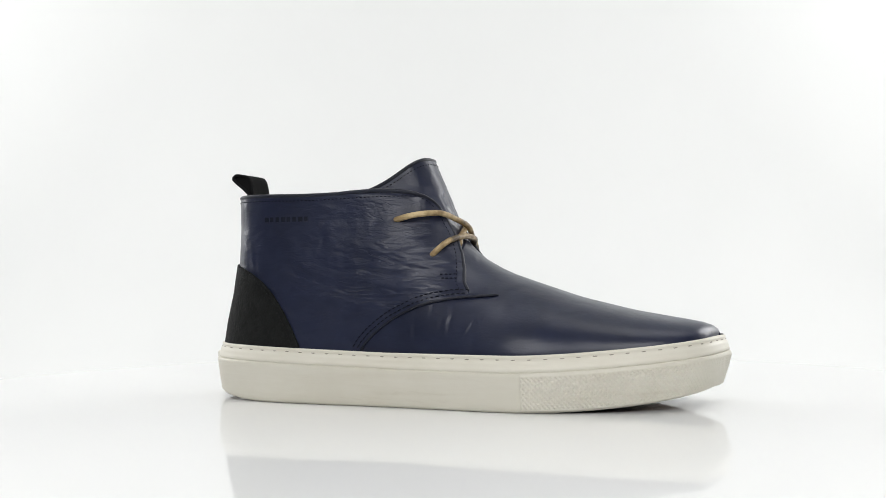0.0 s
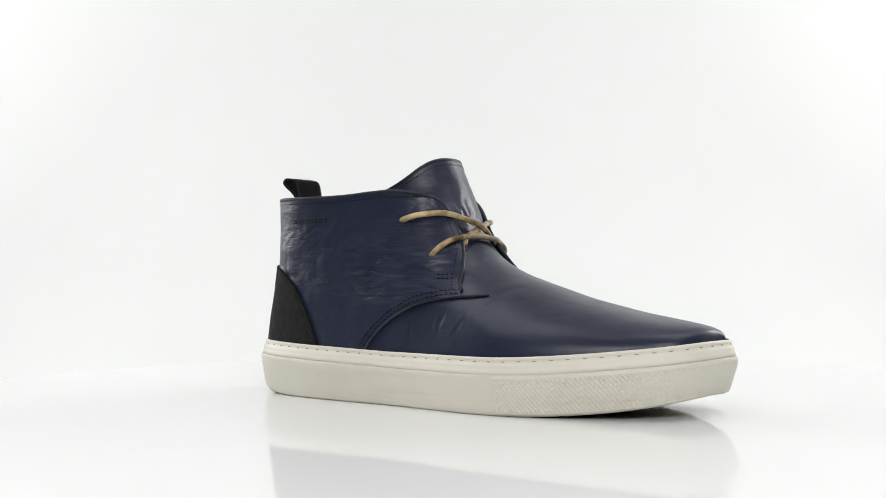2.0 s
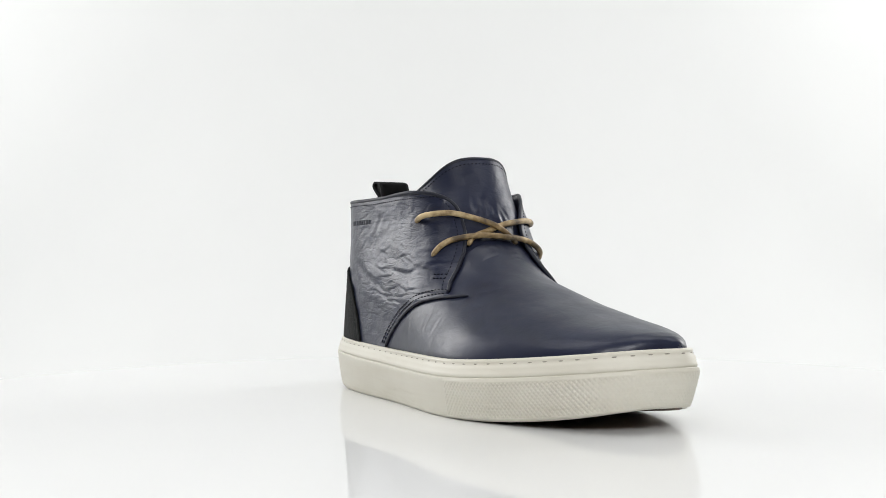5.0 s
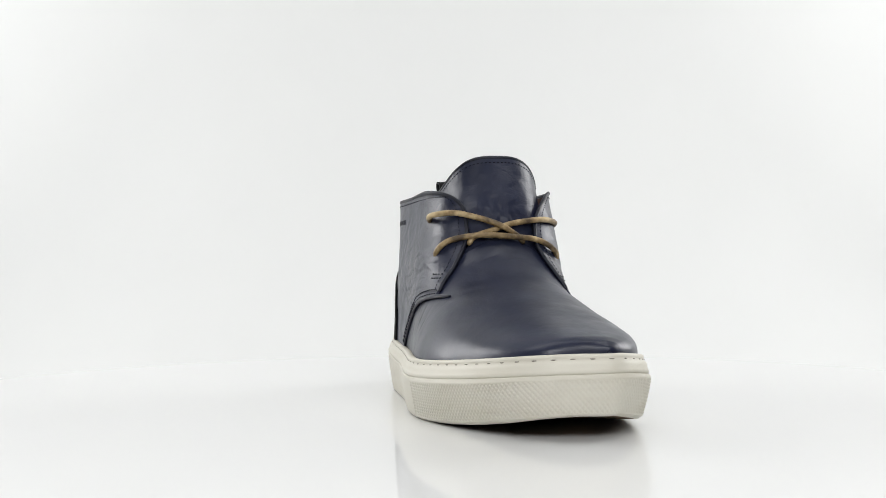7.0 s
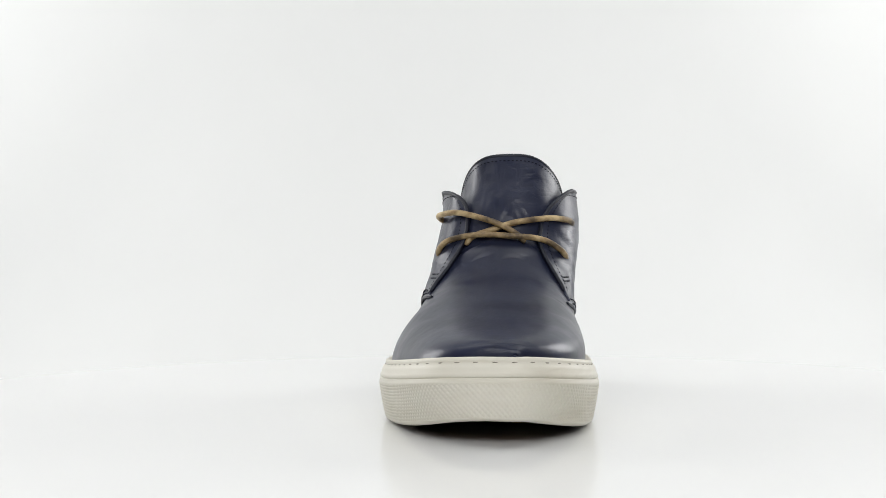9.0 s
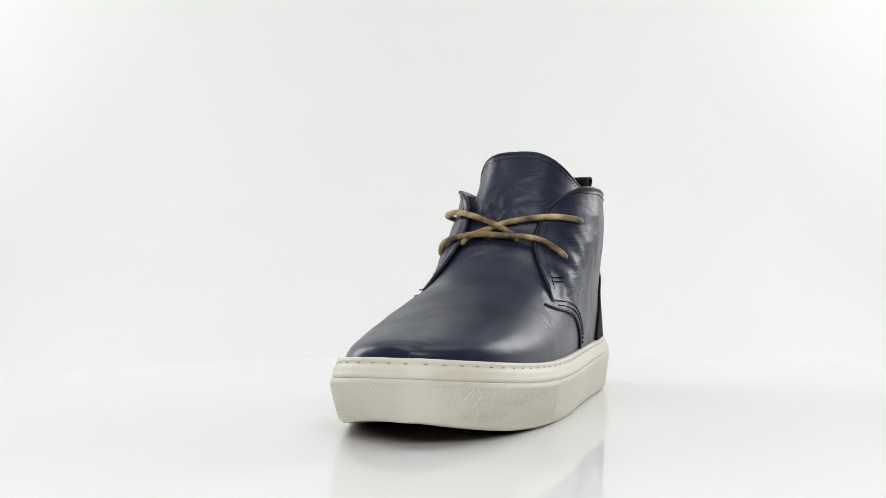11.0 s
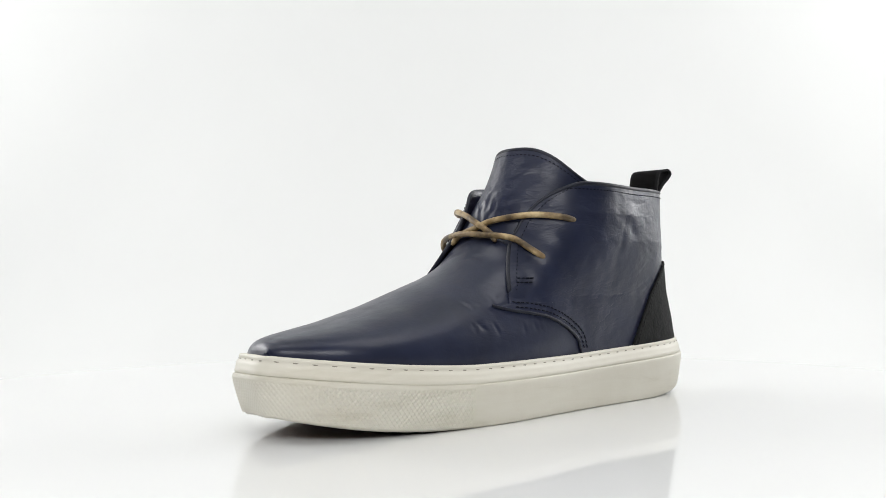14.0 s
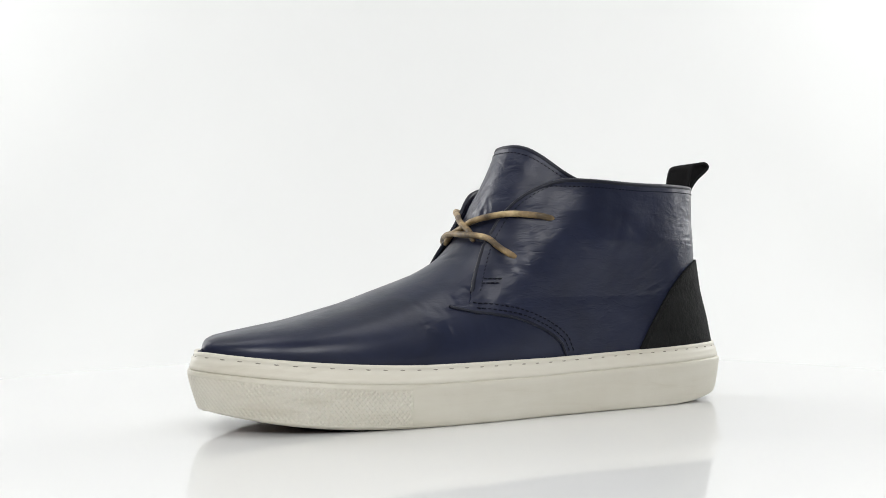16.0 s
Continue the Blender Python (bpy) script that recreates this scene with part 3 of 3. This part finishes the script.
def build_quarter(name, half, side, front, top, label):
    heights = np.concatenate([np.linspace(0.027, 0.052, 34), np.linspace(0.0526, 0.0640, 44), np.linspace(0.0648, 0.112, 76), np.linspace(0.1125, top, 22)])
    g = panel_rows(half, heights, front, 0.0012, 240, side, flap_flare(front)) + AXIS
    # the collar dips a little towards the middle of the ankle
    x = g[:, :, 0]
    dip = 0.0016 * np.exp(-((x + 0.085) / 0.035) ** 2) + 0.0010 * clip01((-0.10 - x) / 0.04)
    g[:, :, 2] -= dip * clip01((g[:, :, 2] - 0.08) / 0.035)
    n = panel_normals(g, side)
    if side < 0:
        lines = crease_lines(11, 44, (-0.060, 0.014), (0.054, 0.088), -3, 8, (0.006, 0.020), (0.0006, 0.0012), (0.00012, 0.00032))
        lines += crease_lines(12, 8, (-0.080, 0.0), (0.050, 0.098), -6, 12, (0.02, 0.04), (0.0024, 0.0038), (0.00022, 0.00050))
        lines += crease_lines(14, 9, (-0.125, -0.045), (0.048, 0.085), -24, 14, (0.014, 0.030), (0.0020, 0.0034), (0.00022, 0.00050))
        lines += crease_lines(13, 14, (-0.128, -0.06), (0.060, 0.110), 60, 26, (0.008, 0.022), (0.0010, 0.0020), (0.00006, 0.00022))
    else:
        lines = crease_lines(21, 26, (-0.138, -0.090), (0.050, 0.100), -10, 12, (0.006, 0.018), (0.0007, 0.0012), (0.00004, 0.00012))
        lines += crease_lines(22, 8, (-0.080, 0.012), (0.056, 0.100), 55, 20, (0.015, 0.035), (0.0022, 0.0040), (0.00016, 0.00036))
    calm = clip01((top - 0.006 - g[:, :, 2]) / 0.01) * clip01((np.array([front(z) for z in heights])[:, None] - x) / 0.006)
    g = g + n * (crease_depth(x, g[:, :, 2], lines) * calm)[:, :, None]
    n = panel_normals(g, side)
    ob = sheet(name, g, NAVY_OUTER if side < 0 else NAVY, shoe, label, thick=0.0017, flip=side > 0)
    i_tip = int(np.argmin(np.abs(heights - 0.0630)))
    # bound edge along collar and facing; its dark colour carries the facing's shadow gap
    edge = np.vstack([g[-1, ::-1][::-1], g[i_tip:-1, -1][::-1]])
    nn = np.vstack([n[-1], n[i_tip:-1, -1][::-1]])
    keep = [0]
    for i in range(1, len(edge)):
        if np.linalg.norm(edge[i] - edge[keep[-1]]) > 0.0008:
            keep.append(i)
    edge, nn = edge[keep], nn[keep]
    tube("edge_binding", edge - nn * 0.0007, 0.0012, NAVY_EDGE, ob, "rolled leather edge, darkened for the facing's shadow gap", sides=8)
    # stitch rows beside the collar, facing and lower seam
    inner_row = g[-9] + n[-9] * 0.0001
    stitches("collar_stitching", inner_row, n[-9], 0.0024, 0.0017, 0.00026, THREAD, ob)
    col = -7
    stitches("facing_stitching", g[i_tip:-6, col], n[i_tip:-6, col], 0.0024, 0.0017, 0.00026, THREAD, ob)
    i_low = int(np.argmin(np.abs(heights - front_peak(front))))
    lower, ln = g[2:i_low + 1, -1], n[2:i_low + 1, -1]
    tube("lower_edge", lower - ln * 0.0005, 0.0008, NAVY_EDGE, ob, sides=8)
    for shift in (0.0022, 0.0048):
        # follow the seam at a fixed distance inside the panel
        tg = np.gradient(lower, axis=0)
        tg /= np.linalg.norm(tg, axis=1)[:, None] + 1e-12
        ins = np.cross(ln, tg) * (-1 if side < 0 else 1)
        path = lower - ins * shift
        good = (path[:, 2] > 0.03) & (path[:, 0] < 0.019)
        path, pn = path[good], ln[good]
        yy = np.array([last_y(p[0], min(p[2], 0.062), half) for p in path - AXIS])
        path[:, 1] = yy + AXIS[1] + side * 0.0014
        stitches("seam_stitching", path, pn, 0.0029, 0.0022, 0.00036, THREAD, ob)
    # bar tacks at the foot of the facing
    for dz in (0.0, 0.0022):
        z = (0.0702 if side < 0 else 0.0680) + dz
        xs = np.linspace(front(z) - 0.0125, front(z) - 0.0022, 12)
        path = skew([(x, last_y(x, z, half) + side * 0.0016, z) for x in xs]) + AXIS
        stitches("bar_tack", path, np.tile((0.3, side * 0.9, 0.3), (12, 1)), 0.0024, 0.0021, 0.00040, THREAD, ob)
    return ob, g, n


def front_peak(front):
    zs = np.linspace(0.054, 0.0635, 200)
    return float(zs[int(np.argmax([front(z) for z in zs]))])


QO, QO_G, QO_N = build_quarter("outer_quarter", OUTER, -1, FRONT_OUTER, 0.1200, "creased navy leather outer quarter")
QI, QI_G, QI_N = build_quarter("inner_quarter", INNER, 1, FRONT_INNER, 0.1208, "navy leather inner quarter")


def build_mark():
    """Debossed maker's mark, kept to plain bars."""
    verts, faces = [], []
    for i in range(8):
        x0 = -0.1085 + i * 0.0037
        w = 0.0022 if i % 3 else 0.0027
        base = len(verts)
        for dx, dz in ((0, 0), (w, 0), (w, 0.0028), (0, 0.0028)):
            x, z = x0 + dx, 0.1035 + dz
            # find the panel's own surface at this place
            d = np.abs(QO_G[:, :, 0] - x) + np.abs(QO_G[:, :, 2] - z)
            k = np.unravel_index(int(np.argmin(d)), d.shape)
            p = np.array([x, QO_G[k][1], z])
            verts += [p + QO_N[k] * 0.00022, p - QO_N[k] * 0.0004]
        b = base
        faces += [(b, b + 2, b + 4, b + 6), (b, b + 1, b + 3, b + 2), (b + 2, b + 3, b + 5, b + 4), (b + 4, b + 5, b + 7, b + 6), (b + 6, b + 7, b + 1, b)]
    mesh_object("maker_mark", verts, faces, MARK, QO, "small dark debossed bars", smooth=False)


build_mark()


# --- heel counter, back strip, loop ---
def build_heel():
    lim_o = curve_of([(0.027, -0.081), (0.0315, -0.0831), (0.042, -0.0885), (0.052, -0.0945), (0.061, -0.1010), (0.0684, -0.1085), (0.0735, -0.1165), (0.0770, -0.1245), (0.0790, -0.1320), (0.0800, -0.1420)])
    lim_i = curve_of([(0.027, -0.0845), (0.0329, -0.0875), (0.0405, -0.0920), (0.0483, -0.0975), (0.0570, -0.1040), (0.0651, -0.1115), (0.0715, -0.1190), (0.0760, -0.1265), (0.0788, -0.1335), (0.0800, -0.1420)])
    heights = np.concatenate([np.linspace(0.028, 0.070, 44), np.linspace(0.0707, 0.0797, 26)])
    go = panel_rows(OUTER, heights, lim_o, 0.0026, 60, -1)
    gi = panel_rows(INNER, heights, lim_i, 0.0026, 60, 1)
    g = np.concatenate([go[:, ::-1], gi[:, 1:]], axis=1) + AXIS
    ob = sheet("heel_counter", g, SUEDE, shoe, "black suede heel counter with stitched edge", thick=0.0012, flip=True)
    n = panel_normals(g, -1)
    for c, s in ((3, 1), (-4, 1)):
        stitches("counter_stitching", g[:-6, c], -n[:-6, c], 0.0026, 0.0018, 0.0003, WEBBING, ob)
    # narrow back strip under the loop
    rows = []
    for z in np.linspace(0.074, 0.1205, 40):
        xo, yo = ring(OUTER, z)
        xi, yi = ring(INNER, z)
        px = np.concatenate([xo[:30][::-1], xi[1:30]])
        py = np.concatenate([yo[:30][::-1], yi[1:30]])
        ys = np.linspace(-0.0075, 0.0100, 15)
        rows.append([(float(np.interp(y, py, px)) - 0.0019, y, z) for y in ys])
    sheet("back_strip", np.array(rows) + AXIS, NAVY_EDGE, shoe, "dark leather back strip", thick=0.001, flip=True)
    # loop of folded webbing
    prof = smooth_path([(-0.1325, 0, 0.110), (-0.1330, 0, 0.1185), (-0.1378, 0, 0.1250), (-0.1438, 0, 0.1298), (-0.1462, 0, 0.1330), (-0.1435, 0, 0.1356), (-0.1385, 0, 0.1352),
                        (-0.1340, 0, 0.1336), (-0.1318, 0, 0.1285), (-0.1305, 0, 0.1190), (-0.1295, 0, 0.1080)], 60)
    ys = np.linspace(-0.0006, 0.0206, 12)
    prof = prof + np.array([-0.0022, 0, 0])
    g = [[(p[0], y, p[2]) for y in ys] for p in prof]
    loop = sheet("pull_loop", np.array(g) + AXIS, WEBBING, shoe, "black folded webbing pull loop", thick=0.0014, flip=True)
    verts = [(p[0], y, p[2]) for y in (0.0012, 0.0188) for p in prof]
    m = len(prof)
    faces = [tuple(range(m)), tuple(range(m, 2 * m))[::-1]] + [(i, i + m, i + m + 1, i + 1) for i in range(m - 1)]
    mesh_object("loop_fold", np.array(verts) + AXIS, faces, WEBBING, loop, "black inner fold of the loop", smooth=False)


build_heel()


# --- inside: lining and insole ---
def build_inside():
    heights = np.linspace(0.036, 0.1185, 30)
    for half, side, front in ((OUTER, -1, FRONT_OUTER), (INNER, 1, FRONT_INNER)):
        g = panel_rows(half, heights, lambda z: min(front(z) - 0.006, -0.03), -0.0022, 70, side) + AXIS
        sheet("lining", g, LINING, shoe, "dark fabric lining", flip=side > 0)
    x = np.linspace(-0.135, 0.07, 40)
    g = [[(a, y, 0.034) for y in np.linspace(side_y(OUTER, a) + 0.010, side_y(INNER, a) - 0.010, 10)] for a in x]
    sheet("insole", np.array(g) + AXIS, LINING, shoe, "dark insole", thick=0.003)


build_inside()


# --- laces ---
def on_instep(y, z, out):
    """A place in front of the instep at the cross position y and height z, out metres clear of it."""
    x = 0.0
    for _ in range(6):
        mid = 0.5 * (side_y(OUTER, x) + side_y(INNER, x)) + lean(z)
        hw = 0.5 * (side_y(INNER, x) - side_y(OUTER, x))
        a = min(abs((y - mid) / hw), 0.97)
        z0 = z_welt(x) - 0.002
        x = arch_at(z0 + (z - z0) / math.sqrt(1 - a * a))
    turn = math.asin(min(a, 0.95))
    return tuple(skew((x + out * math.cos(turn), y + out * math.sin(turn) * (1 if y > mid else -1), z + out * 0.3)))


def build_laces():
    lower = [(-0.0085, -0.0255, 0.0815), (-0.0050, -0.0298, 0.0840), on_instep(-0.0215, 0.0895, 0.0042), on_instep(-0.006, 0.0930, 0.0034), on_instep(0.011, 0.0922, 0.0034),
             on_instep(0.0265, 0.0900, 0.0042), (-0.0010, 0.0385, 0.0858), (-0.0084, 0.0420, 0.0806), (-0.0110, 0.0375, 0.0790)]
    upper_o = [(-0.0300, -0.0255, 0.1030), (-0.0262, -0.0292, 0.1038), (-0.0150, -0.0300, 0.1060), on_instep(-0.0165, 0.1055, 0.0050), on_instep(-0.006, 0.1030, 0.0040),
               on_instep(0.005, 0.0985, 0.0050), on_instep(0.014, 0.0935, 0.0030), on_instep(0.019, 0.0890, 0.0016)]
    upper_i = [(-0.0325, 0.0405, 0.0995), (-0.0290, 0.0453, 0.1003), (-0.0190, 0.0445, 0.1022), on_instep(0.031, 0.1018, 0.0050), on_instep(0.014, 0.1000, 0.0032),
               on_instep(0.002, 0.0965, 0.0018), on_instep(-0.009, 0.0925, 0.0018), on_instep(-0.013, 0.0880, 0.0012)]
    for pts in (lower, upper_o, upper_i):
        tube("lace", smooth_path(pts, 60) + AXIS, 0.00165, LACE, shoe, "waxed tan round lace", sides=12)


build_laces()


# ---------- movement: shoe and disc turn together ----------
def motions():
    rows = [(0.5 * i, pose(0, 0, 0, 0, 0, START_TURN - TURN_RATE * 0.5 * i)) for i in range(33)]
    walk(shoe, rows)
    walk(TURNTABLE, [(t, pose(0, 0, -0.0009) @ m) for t, m in rows])


motions()
